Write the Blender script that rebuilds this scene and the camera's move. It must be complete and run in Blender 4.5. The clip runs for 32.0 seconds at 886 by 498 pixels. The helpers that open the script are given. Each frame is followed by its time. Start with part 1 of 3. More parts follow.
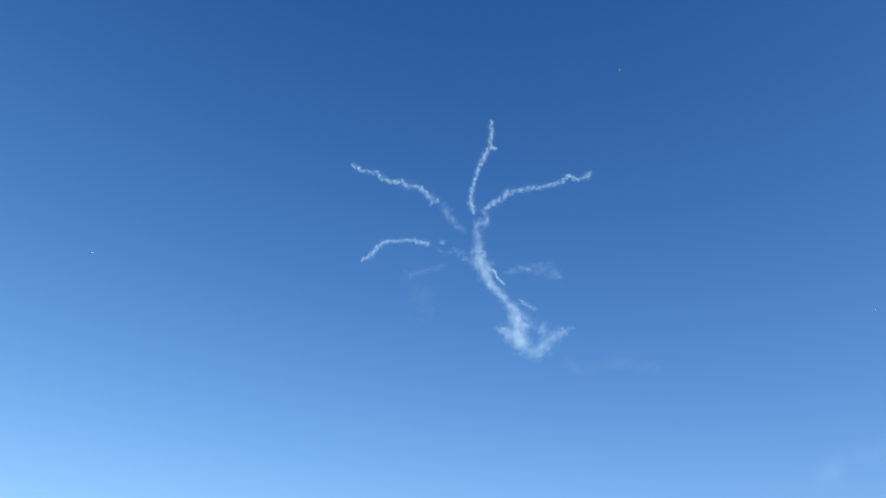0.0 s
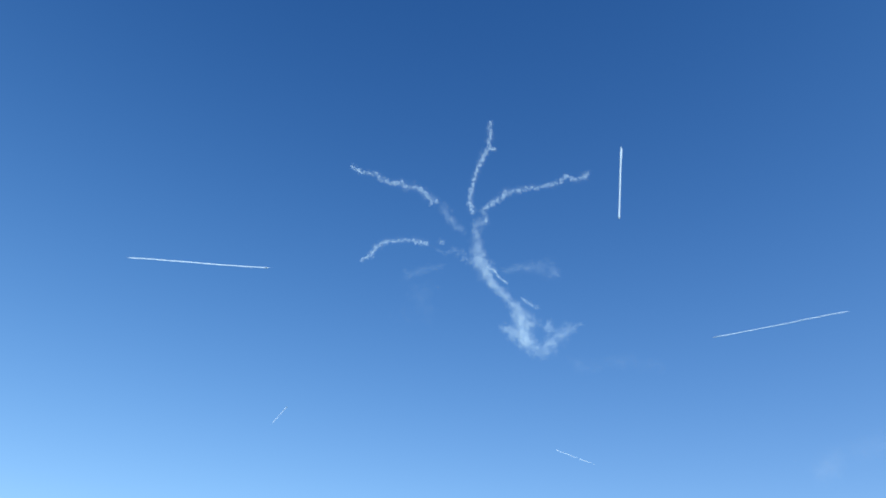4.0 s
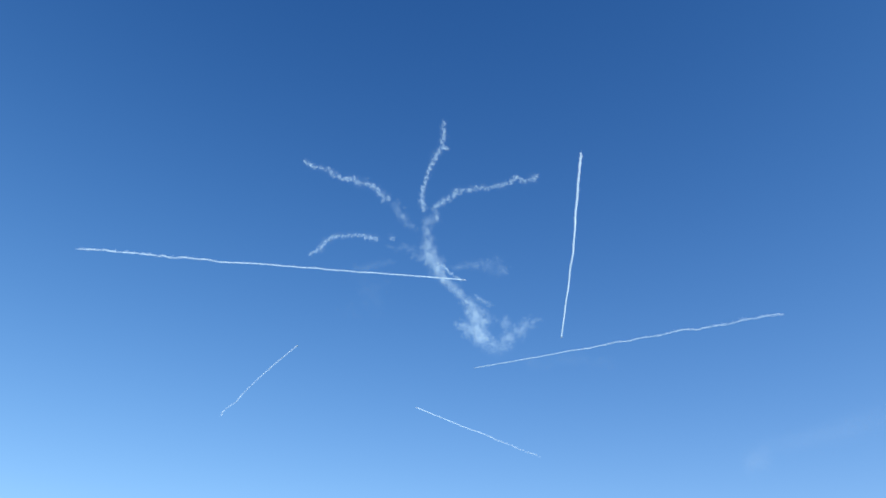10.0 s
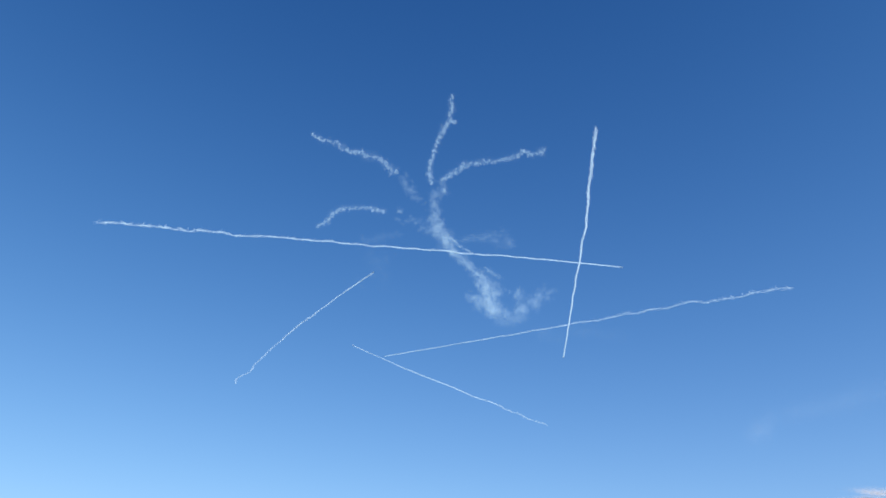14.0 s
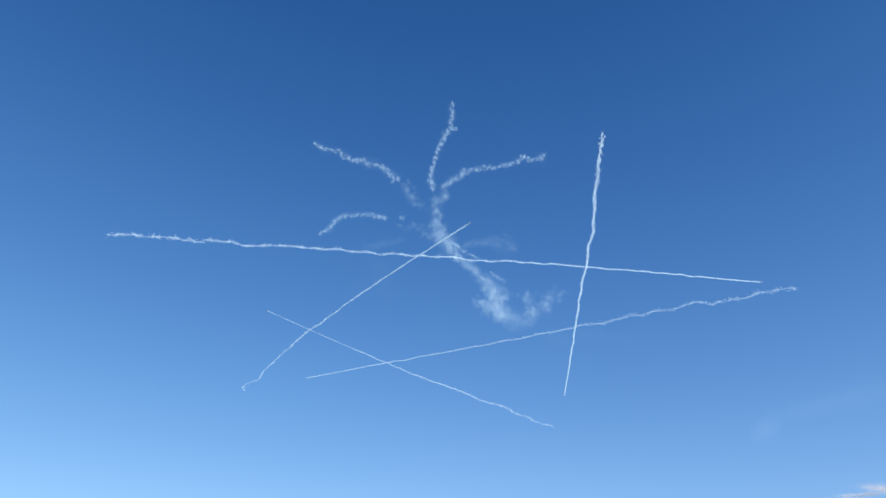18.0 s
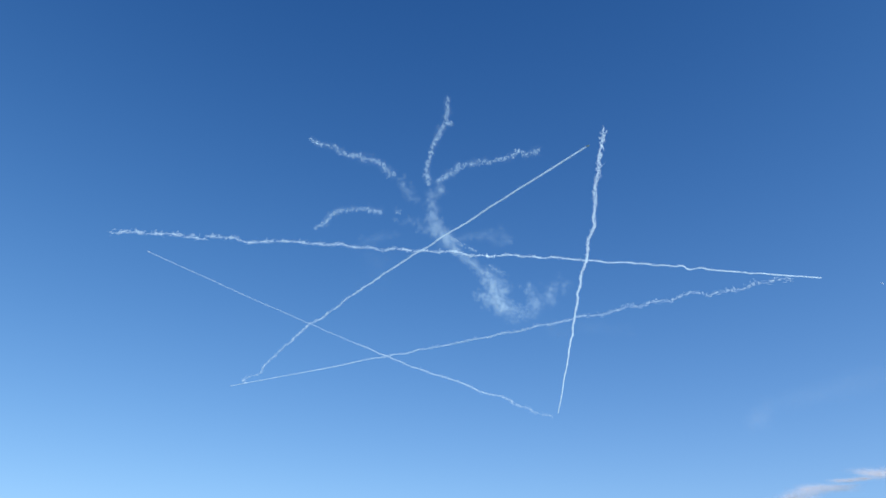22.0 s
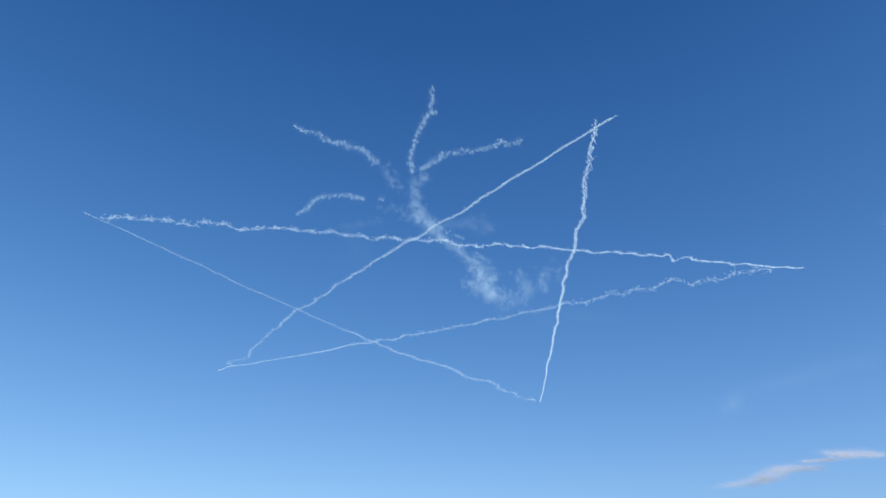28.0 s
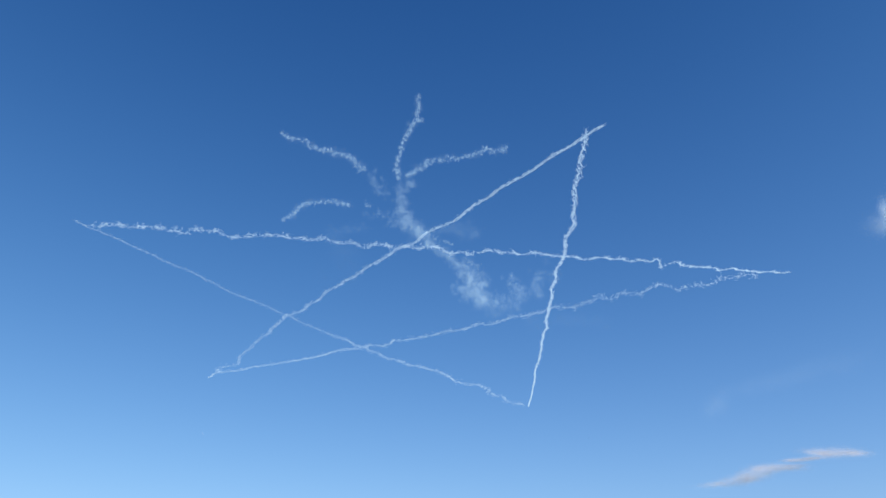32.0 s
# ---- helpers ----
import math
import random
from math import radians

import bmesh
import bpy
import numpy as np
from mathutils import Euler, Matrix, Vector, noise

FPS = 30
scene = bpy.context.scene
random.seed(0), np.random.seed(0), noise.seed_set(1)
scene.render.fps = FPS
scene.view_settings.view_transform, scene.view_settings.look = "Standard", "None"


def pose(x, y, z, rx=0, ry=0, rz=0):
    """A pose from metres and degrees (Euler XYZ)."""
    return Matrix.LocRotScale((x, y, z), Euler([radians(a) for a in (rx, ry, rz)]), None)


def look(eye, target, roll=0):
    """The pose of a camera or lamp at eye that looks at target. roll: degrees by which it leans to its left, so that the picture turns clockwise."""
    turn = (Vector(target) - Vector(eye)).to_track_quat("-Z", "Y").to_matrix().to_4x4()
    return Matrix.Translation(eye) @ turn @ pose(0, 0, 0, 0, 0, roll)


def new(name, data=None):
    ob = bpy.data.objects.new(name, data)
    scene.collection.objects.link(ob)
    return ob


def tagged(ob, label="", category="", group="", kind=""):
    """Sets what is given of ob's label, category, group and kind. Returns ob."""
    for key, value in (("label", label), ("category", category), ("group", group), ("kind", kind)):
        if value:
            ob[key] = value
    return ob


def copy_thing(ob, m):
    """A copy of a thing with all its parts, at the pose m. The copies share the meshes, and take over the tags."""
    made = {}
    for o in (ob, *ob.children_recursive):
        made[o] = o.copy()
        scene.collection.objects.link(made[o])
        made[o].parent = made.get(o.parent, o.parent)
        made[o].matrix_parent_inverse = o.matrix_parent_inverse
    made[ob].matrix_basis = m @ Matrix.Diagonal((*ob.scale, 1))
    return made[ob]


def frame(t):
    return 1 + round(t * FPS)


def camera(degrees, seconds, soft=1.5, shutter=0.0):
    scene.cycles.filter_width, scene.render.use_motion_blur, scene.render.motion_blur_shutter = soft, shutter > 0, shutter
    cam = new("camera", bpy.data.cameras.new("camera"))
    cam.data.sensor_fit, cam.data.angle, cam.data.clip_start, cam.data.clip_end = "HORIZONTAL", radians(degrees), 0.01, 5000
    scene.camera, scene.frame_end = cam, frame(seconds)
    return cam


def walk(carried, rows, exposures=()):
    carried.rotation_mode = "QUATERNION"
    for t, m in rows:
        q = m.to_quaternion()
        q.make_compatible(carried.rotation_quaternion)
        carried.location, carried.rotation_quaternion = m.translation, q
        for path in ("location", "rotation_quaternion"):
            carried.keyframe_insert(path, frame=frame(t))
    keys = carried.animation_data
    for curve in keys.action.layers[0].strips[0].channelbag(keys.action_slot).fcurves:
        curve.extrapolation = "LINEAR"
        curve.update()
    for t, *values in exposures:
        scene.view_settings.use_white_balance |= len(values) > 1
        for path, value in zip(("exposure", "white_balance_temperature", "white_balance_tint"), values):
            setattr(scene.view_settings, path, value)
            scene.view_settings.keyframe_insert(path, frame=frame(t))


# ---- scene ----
# The place: a wide airfield under a clear morning sky. Five display jets draw a star of white smoke,
# level at 1200 m, beside the drifting smoke of an earlier burst. One spectator's camera, held by hand.
STAND = (0.0, 0.0, 1.6)
PATH = [
    (0, 122.33, -1.91, 3.68), (0.5, 121.68, -1.53, 3.44), (1, 121.78, -1.33, 3.28),
    (1.5, 121.82, -1.00, 3.48), (2, 121.93, -1.13, 3.52), (2.5, 122.00, -1.37, 3.59),
    (3, 122.03, -1.42, 3.80), (3.5, 122.14, -1.46, 3.85), (5.5, 121.76, -2.07, 2.69),
    (6, 121.65, -1.99, 2.22), (6.5, 121.69, -1.75, 1.75), (7, 121.74, -1.45, 1.29),
    (7.5, 121.94, -1.16, 0.86), (8, 121.85, -0.98, 0.55), (8.5, 122.03, -0.55, 0.51),
    (9, 122.03, -0.81, -0.15), (9.5, 122.24, -0.49, -0.48), (10, 121.61, -0.41, -0.70),
    (10.5, 120.94, -0.56, -0.91), (11, 119.81, -0.51, -0.98), (11.5, 118.79, -0.65, -1.11),
    (12, 118.77, -0.16, -0.83), (12.5, 118.94, -0.24, -0.62), (13, 118.99, -0.41, -0.54),
    (13.5, 118.90, -0.55, -0.36), (14, 119.10, -0.87, -0.34), (14.5, 119.13, -0.52, -0.04),
    (16.5, 119.39, -0.65, -0.23), (17, 119.42, -0.86, -0.38), (17.5, 119.47, -0.82, -0.21),
    (18, 119.39, -0.21, 0.16), (18.5, 119.08, -0.29, 0.01), (19, 119.00, -0.43, -0.09),
    (19.5, 119.11, -0.52, -0.03), (20, 119.24, -0.22, 0.07), (20.5, 119.17, 0.05, 0.14),
    (21, 119.27, 0.12, 0.01), (21.5, 119.36, 0.19, -0.16), (22, 118.68, 0.31, -0.03),
    (22.5, 117.91, 0.79, 0.28), (23, 117.90, 0.54, 0.29), (23.5, 117.74, 1.10, 0.65),
    (24, 117.63, 1.12, 0.42), (24.5, 117.62, 1.24, 0.11), (25, 117.59, 1.07, -0.29),
    (25.5, 117.40, 0.70, -0.72), (27.5, 117.20, 0.23, -1.80), (28, 117.34, 0.45, -1.77),
    (28.5, 117.39, 0.66, -1.90), (29, 117.31, 0.69, -2.09), (29.5, 117.45, 0.67, -2.32),
    (30, 116.96, 0.90, -2.53), (30.5, 117.07, 0.96, -2.57), (31, 117.42, 1.22, -2.53),
    (31.5, 117.41, 1.48, -2.52), (32, 117.66, 1.12, -2.82),
]
cam = camera(66.72, 32.0, soft=1.5)
walk(cam, [(t, pose(*STAND, rx, ry, rz)) for t, rx, ry, rz in PATH],
     [(0, 1.23, 5800, 10), (10.2, 1.24, 5790, 10), (11.5, 1.1, 5720, 10), (22, 1.07, 5720, 10), (28, 0.98, 5670, 10), (32, 0.97, 5670, 10)])

# ---- light ----
SUN_AZIMUTH, SUN_HEIGHT = 135.0, 26.3      # degrees: clockwise from +y, above the horizon


def make_world():
    world = bpy.data.worlds.new("sky")
    world.use_nodes = True
    nodes, links = world.node_tree.nodes, world.node_tree.links
    back = nodes["Background"]
    sky = nodes.new("ShaderNodeTexSky")
    sky.sky_type, sky.sun_disc = "NISHITA", False
    sky.sun_elevation, sky.sun_rotation = radians(SUN_HEIGHT), radians(SUN_AZIMUTH)
    sky.altitude, sky.air_density, sky.dust_density, sky.ozone_density = 0, 0.85, 1.36, 0.0
    # dry, deep blue air overhead that whitens with the thickness of air towards the horizon
    coord, parts = nodes.new("ShaderNodeTexCoord"), nodes.new("ShaderNodeSeparateXYZ")
    links.new(coord.outputs["Generated"], parts.inputs[0])
    low = nodes.new("ShaderNodeMath")
    low.operation, low.inputs[0].default_value, low.use_clamp = "SUBTRACT", 1.0, True
    links.new(parts.outputs["Z"], low.inputs[1])
    split, deep = nodes.new("ShaderNodeSeparateColor"), nodes.new("ShaderNodeCombineColor")
    links.new(sky.outputs["Color"], split.inputs["Color"])
    for channel, gain, power, thick in (("Red", 0.2032, 0.613, 2.2474), ("Green", 0.6315, 0.5352, 1.4797), ("Blue", 1.6109, 0.3529, 1.1067)):
        depth, air, growth, whole = [nodes.new("ShaderNodeMath") for k in range(4)]
        depth.operation, depth.inputs[1].default_value = "POWER", power
        air.operation, air.inputs[1].default_value = "MULTIPLY", thick
        growth.operation = "EXPONENT"
        whole.operation = "MULTIPLY"
        share = nodes.new("ShaderNodeMath")
        share.operation, share.inputs[1].default_value = "MULTIPLY", gain
        links.new(split.outputs[channel], depth.inputs[0])
        links.new(low.outputs[0], air.inputs[0])
        links.new(air.outputs[0], growth.inputs[0])
        links.new(depth.outputs[0], share.inputs[0])
        links.new(share.outputs[0], whole.inputs[0])
        links.new(growth.outputs[0], whole.inputs[1])
        links.new(whole.outputs[0], deep.inputs[channel])
    links.new(deep.outputs["Color"], back.inputs["Color"])
    back.inputs["Strength"].default_value = 0.05
    scene.world = world


make_world()
lamp = bpy.data.lights.new("sun", "SUN")
lamp.energy, lamp.angle, lamp.color = 4.8, radians(0.53), (1.0, 0.985, 0.96)
sun = new("sun", lamp)
a, e = radians(SUN_AZIMUTH), radians(SUN_HEIGHT)
sun.matrix_world = look((math.sin(a) * math.cos(e) * 900, math.cos(a) * math.cos(e) * 900, math.sin(e) * 900), (0, 0, 0))


# ---- materials ----
def material(name):
    m = bpy.data.materials.new(name)
    m.use_nodes = True
    m.node_tree.nodes.clear()
    return m, m.node_tree.nodes, m.node_tree.links


def noise_mix(nodes, links, low, high, scale, detail=4.0):
    """A colour that wanders between two colours, by noise in the object's own metres."""
    coord = nodes.new("ShaderNodeTexCoord")
    tex = nodes.new("ShaderNodeTexNoise")
    tex.inputs["Scale"].default_value, tex.inputs["Detail"].default_value = scale, detail
    links.new(coord.outputs["Object"], tex.inputs["Vector"])
    mix = nodes.new("ShaderNodeMix")
    mix.data_type = "RGBA"
    mix.inputs["A"].default_value, mix.inputs["B"].default_value = (*low, 1), (*high, 1)
    links.new(tex.outputs["Fac"], mix.inputs["Factor"])
    return mix.outputs["Result"]


def smoke_material(name, colour, through_light, cover):
    """Fine droplets: they scatter light back and let some of it through."""
    m, nodes, links = material(name)
    tint = noise_mix(nodes, links, [c * 0.94 for c in colour], colour, 0.12)
    front, behind = nodes.new("ShaderNodeBsdfDiffuse"), nodes.new("ShaderNodeBsdfTranslucent")
    links.new(tint, front.inputs["Color"])
    links.new(tint, behind.inputs["Color"])
    both, out = nodes.new("ShaderNodeMixShader"), nodes.new("ShaderNodeOutputMaterial")
    both.inputs["Fac"].default_value = through_light
    links.new(front.outputs[0], both.inputs[1])
    links.new(behind.outputs[0], both.inputs[2])
    clear, veil = nodes.new("ShaderNodeBsdfTransparent"), nodes.new("ShaderNodeMixShader")
    veil.inputs["Fac"].default_value = cover
    links.new(clear.outputs[0], veil.inputs[1])
    links.new(both.outputs[0], veil.inputs[2])
    links.new(veil.outputs[0], out.inputs["Surface"])
    return m


def solid_material(name, low, high, rough, scale=2.0, metallic=0.0, bump=0.0, glow=0.0):
    m, nodes, links = material(name)
    p, out = nodes.new("ShaderNodeBsdfPrincipled"), nodes.new("ShaderNodeOutputMaterial")
    tint = noise_mix(nodes, links, low, high, scale)
    links.new(tint, p.inputs["Base Color"])
    p.inputs["Roughness"].default_value, p.inputs["Metallic"].default_value = rough, metallic
    if glow:
        p.inputs["Emission Color"].default_value, p.inputs["Emission Strength"].default_value = (1, 0.96, 0.88, 1), glow
    if bump:
        b = nodes.new("ShaderNodeBump")
        b.inputs["Strength"].default_value = bump
        links.new(tint, b.inputs["Height"])
        links.new(b.outputs["Normal"], p.inputs["Normal"])
    links.new(p.outputs[0], out.inputs["Surface"])
    return m


SMOKE = smoke_material("white_oil_smoke", (0.86, 0.95, 0.985), 0.6, 0.53)
HAZE = smoke_material("hazy_old_smoke", (0.77, 0.92, 0.985), 0.55, 0.3)
THIN_HAZE = smoke_material("thin_old_smoke", (0.77, 0.92, 0.985), 0.55, 0.16)
VAPOUR = smoke_material("cloud_vapour", (0.9, 0.79, 0.74), 0.6, 0.16)
SOFT_VAPOUR = smoke_material("soft_cloud_vapour", (0.88, 0.94, 0.98), 0.6, 0.13)
WHITE_PAINT = solid_material("white_aircraft_paint", (0.7, 0.75, 0.8), (0.76, 0.8, 0.84), 0.35, 0.6)
BLUE_PAINT = solid_material("blue_aircraft_paint", (0.02, 0.06, 0.25), (0.03, 0.08, 0.31), 0.35, 0.6)
CANOPY = solid_material("tinted_canopy", (0.03, 0.04, 0.05), (0.05, 0.06, 0.07), 0.08, 1.0)
DARK_METAL = solid_material("burnt_metal", (0.05, 0.05, 0.05), (0.12, 0.11, 0.1), 0.5, 3.0, 0.9)
LANDING_LIGHT = solid_material("lit_landing_light", (0.9, 0.9, 0.88), (0.9, 0.9, 0.88), 0.3, 1.0, 0.0, 0.0, 1.5)
TURF = solid_material("mown_turf", (0.035, 0.06, 0.016), (0.11, 0.13, 0.045), 0.9, 1.7, 0.0, 0.4)


# ---- mesh helpers ----
def part(name, data, mat, parent, label=""):
    """One mesh object under a thing; data: a bmesh or a mesh that is shared."""
    if isinstance(data, bmesh.types.BMesh):
        me = bpy.data.meshes.new(name)
        data.to_mesh(me)
        data.free()
        data = me
    if not data.materials:
        data.materials.append(mat)
    ob = new(name, data)
    ob.parent = parent
    if label:
        ob["label"] = label
    if name in ("puff", "wisp"):
        ob["kind"] = "stuff"
    return ob


FLAKE = np.array([(1.0, 0.0, 0.0), (-0.5, 0.866, 0.0), (-0.5, -0.866, 0.0)])


def speck_mesh(name, centres, sizes, rng):
    """A puff: a swarm of small flakes of droplets, each turned its own way."""
    n = len(centres)
    q = rng.normal(size=(n, 4))
    q /= np.linalg.norm(q, axis=1)[:, None]
    w, x, y, z = q.T
    turn = np.stack([
        np.stack([1 - 2 * (y * y + z * z), 2 * (x * y - w * z), 2 * (x * z + w * y)], 1),
        np.stack([2 * (x * y + w * z), 1 - 2 * (x * x + z * z), 2 * (y * z - w * x)], 1),
        np.stack([2 * (x * z - w * y), 2 * (y * z + w * x), 1 - 2 * (x * x + y * y)], 1)], 1)
    verts = np.einsum("nij,kj->nki", turn, FLAKE) * np.asarray(sizes)[:, None, None] + np.asarray(centres)[:, None, :]
    me = bpy.data.meshes.new(name)
    me.vertices.add(3 * n)
    me.loops.add(3 * n)
    me.polygons.add(n)
    me.vertices.foreach_set("co", verts.ravel())
    me.loops.foreach_set("vertex_index", np.arange(3 * n))
    me.polygons.foreach_set("loop_start", np.arange(0, 3 * n, 3))
    me.update(calc_edges=True)
    return me


# ---- ground ----
def make_ground():
    bm = bmesh.new()
    rings = [0, 30, 120, 400, 1200, 3000, 7000, 14000]
    sides = 48
    last = [bm.verts.new((0, 0, 0))]
    for r in rings[1:]:
        ring = [bm.verts.new((r * math.cos(k * 2 * math.pi / sides), r * math.sin(k * 2 * math.pi / sides),
                              0.0)) for k in range(sides)]
        for k in range(sides):
            n = (k + 1) % sides
            bm.faces.new([last[0], ring[k], ring[n]] if len(last) == 1 else [last[k], ring[k], ring[n], last[n]])
        last = ring
    me = bpy.data.meshes.new("ground")
    bm.to_mesh(me)
    bm.free()
    me.materials.append(TURF)
    tagged(new("ground", me), "flat mown turf of a wide airfield", "ground", "", "structure")


make_ground()

# ---- the star of smoke ----
HEIGHT = 1200.0                             # the level on which the star is flown
WIND = Vector((5.83, 5.74, 0.0))            # metres a second at that level
# each jet: where it is at 12 s, its speed, how that changes, smoke on, smoke off
RUNS = {
    "west_east": ((386, 2221), (145.3, 27.8), (-0.199, 0.038), 0.8, 19.95),
    "east_southwest": ((-56, 3169), (-120.1, 69.4), (0.203, -0.083), 0.7, 22.1),
    "southwest_north": ((-439, 2573), (86.3, -108.7), (0.044, 0.837), 1.85, 23.1),
    "north_south": ((575, 2969), (21.7, 153.2), (-0.098, -0.079), 1.87, 22.7),
    "south_west": ((-283, 3387), (-83.2, -116.4), (0.289, -0.199), 1.1, 23.5),
}
# what the air does to each trail: along its line, metres in 20 s, at its first end, over what length;
# over what length that end frays; how strongly its strands wave; how strongly it gathers into beads; how fast it spreads
AIR = {"west_east": (-6, 900, 600, 0.42, 6.5, 0.78), "east_southwest": (8, 500, 400, 0.5, 3.0, 1.25), "southwest_north": (93, 130, 120, 0.4, 3.0, 1.0),
       "north_south": (-17, 160, 200, 0.15, 2.0, 0.85), "south_west": (131, 260, 300, 0.5, 2.0, 1.2)}
# how far each run bends off its even curve, at nine even stations, metres
BEND = {"west_east": (-2.8, -14.4, -10.4, -1.8, 4.4, 5, 0.8, -3.2, 1.7), "east_southwest": (4.7, 7.7, 1.7, -5.5, -9.2, -7.8, -2.7, 1.9, -1.6),
        "southwest_north": (-27.4, -11.3, 4.2, 14.1, 16.2, 11, 2.2, -3.9, 2), "north_south": (-1.4, 5.1, 5.5, 3.2, 0.7, -0.7, -0.7, 0.1, -0.1),
        "south_west": (-4, -9.2, -9.2, -6.6, -3.5, -1, 0.3, 0.4, 0)}
# the gusts that carry each trail sideways, metres a second, at even stations from its first end to its last
GUSTS = {
    "west_east": (
        -1.1, -0.7, -0.2, -0.6, -0.2, 0.0, 0.0, -0.2, -0.6, 0.6, 0.3, 0.4, -0.9, -0.8, -0.4, 0.2, 0.3, 0.4, 0.1, 0.0, -0.1, 0.4, -0.6, -0.6, -0.3,
        -1.5, -0.3, -0.4, -1.0, -0.3, -0.7, -0.4, 0.2, -0.8, -2.1, -1.1, -1.8, -0.1, 0.5, -0.4, 0.3, -0.4, 0.8, 0.7, 0.5, 0.2, 0.6, 0.5, -0.2, 0.7,
        1.5, 1.1, 1.7, 0.9, 2.0, 1.6, 2.9, -0.9, 2.6, 1.5, 1.2, 1.2, 1.3, 1.5, 0.3, 2.4, 1.5, 1.4, 1.3, 1.0, 2.4, 1.8, 3.2),
    "east_southwest": (
        -2.1, -3.2, -2.6, -3.5, -2.1, -2.6, -2.7, -2.2, -5.6, -4.8, -3.4, -3.7, -4.6, -2.9, -4.7, -3.6, -3.0, -1.9, -3.4, -3.9, -2.8, -2.7,
        -2.2, -2.8, -2.4, -1.6, -1.3, -2.5, -1.4, -0.6, -1.1, -1.1, -0.9, -0.5, -0.2, -0.6, -0.9, -1.6, 0.2, 0.8, -1.4, -0.4, -0.7, -1.5,
        -1.8, -1.4, -0.7, -0.2, 0.0, 0.1, 0.0, -0.2, -0.4, -0.5, -0.6, -0.8, -1.1, -1.1, -0.6, -0.5, -1.5, -2.7, -2.0, 0.7, 2.5),
    "southwest_north": (
        1.0, 1.7, 2.3, 2.3, 1.8, 1.0, -0.2, -0.6, -0.3, 0.4, 0.6, 0.5, 0.5, 0.3, 0.4, 0.6, 0.6, 0.7, 0.4, 0.3, 0.7, 0.8, 0.9, 0.9, 1.2, 0.8,
        0.0, -0.3, 0.1, -0.2, -0.5, 0.0, 0.2, -0.1, -0.2, -0.1, -0.5, -0.5, -0.2, -0.2, -0.5, -0.5, -0.4, -0.4, -1.3, -1.4, -0.7, -0.5,
        -1.3, -1.8, -1.7, -1.1, -0.5, -0.5, -0.3, 0.3, 0.2, 0.0, 0.0, 0.6, 0.9, 0.8, 1.0, 1.6, 1.6),
    "north_south": (
        0.2, 0.1, 0.0, 0.0, 0.0, -0.2, -0.2, 0.1, 0.2, 0.2, 0.6, 0.3, -0.2, -0.1, 0.1, 0.1, -0.1, -0.6, -0.7, -0.4, -0.6, -0.9, -0.6, -0.4,
        -0.6, -0.6, -0.5, -0.5, -0.7, -0.4, 0.0, -0.3, -0.6, -0.4, -0.6, -0.5, -0.2, -0.2, -0.2, -0.1, -0.1, -0.2, -0.5, -0.7, -0.7, -0.6,
        -0.3, -0.1, 0.0, 0.0, 0.0, 0.0, 0.1, 0.3, 0.3, 0.3, 0.3, 0.3, 0.2, 0.2, 0.3),
    "south_west": (
        -3.2, -3.7, -3.8, -3.0, -2.5, -2.1, -2.2, -3.1, -3.7, -2.4, -2.8, -2.4, -4.1, -4.3, -4.5, -3.9, -2.6, -2.0, -1.9, -2.4, -3.0, -3.1,
        -3.3, -2.9, -2.2, -1.9, -0.8, -0.7, -0.6, 0.4, 0.5, -0.1, 0.3, -0.2, 0.3, 0.3, -0.3, 0.0, 0.8, 0.8, 0.6, 0.8, 0.9, 0.5, 0.6, 0.6, 0.5,
        0.6, 0.8, 1.2, 1.5, 1.3, 0.4, 0.8, -0.2, 0.0, 0.8, 0.8, 0.2, 0.4, 0.6, 0.3, 0.9, 1.6, 0.9),
}
STEP = 9.0                                  # metres from puff to puff
TRAIL_AGES = (2.5, 6.0, 11.0, 18.0, 27.0)


def run_place(run, t):
    (x, y), (vx, vy), (ax, ay), on, off = run
    k = t - 12.0
    return Vector((x + vx * k + ax * k * k, y + vy * k + ay * k * k, HEIGHT))


def run_way(run, t):
    return (run_place(run, t + 0.05) - run_place(run, t - 0.05)).normalized()


def blob_meshes(rng, count, reach, specks, veiled, wide, core, grain):
    """Tufts of smoke, longer along x: a lumpy core in a thin, frayed veil."""
    made = []
    for i in range(count):
        n = int(specks * rng.uniform(0.8, 1.2))
        knots = rng.normal(0, 1, (12, 3)) * (reach * 0.8, core, core)
        pick = rng.integers(0, 12, n)
        pts = knots[pick] + rng.normal(0, 1, (n, 3)) * (reach * 0.5, core * 1.25, core * 1.25)
        veil = rng.uniform(size=n) < veiled
        pts[veil] = rng.normal(0, 1, (int(veil.sum()), 3)) * (reach, wide, wide)
        made.append(speck_mesh("puff", pts, rng.uniform(0.65, 1.35, n) * grain, rng))
        made[-1].materials.append(SMOKE)
    return made


class Wander:
    """How far eddies carry one strand of smoke off its line, by the way along it and its age: short waves come first."""

    def __init__(self, rng):
        self.waves = [(rng.uniform(*span), rng.uniform(0, 6.28), rng.normal(0, size, 2), late)
                      for span, size, late in (((105, 150), 1.5, 14.0), ((62, 88), 1.9, 12.0), ((38, 52), 1.7, 10.0), ((24, 32), 1.1, 8.0))]

    def at(self, s, age):
        u = v = 0.0
        for span, phase, amp, late in self.waves:
            grow = 1 - math.exp(-(age / late) ** 1.3)
            u += grow * amp[0] * math.sin(s * 6.283 / span + phase)
            v += grow * amp[1] * math.sin(s * 6.283 / span + phase * 1.7 + 1)
        return u, v


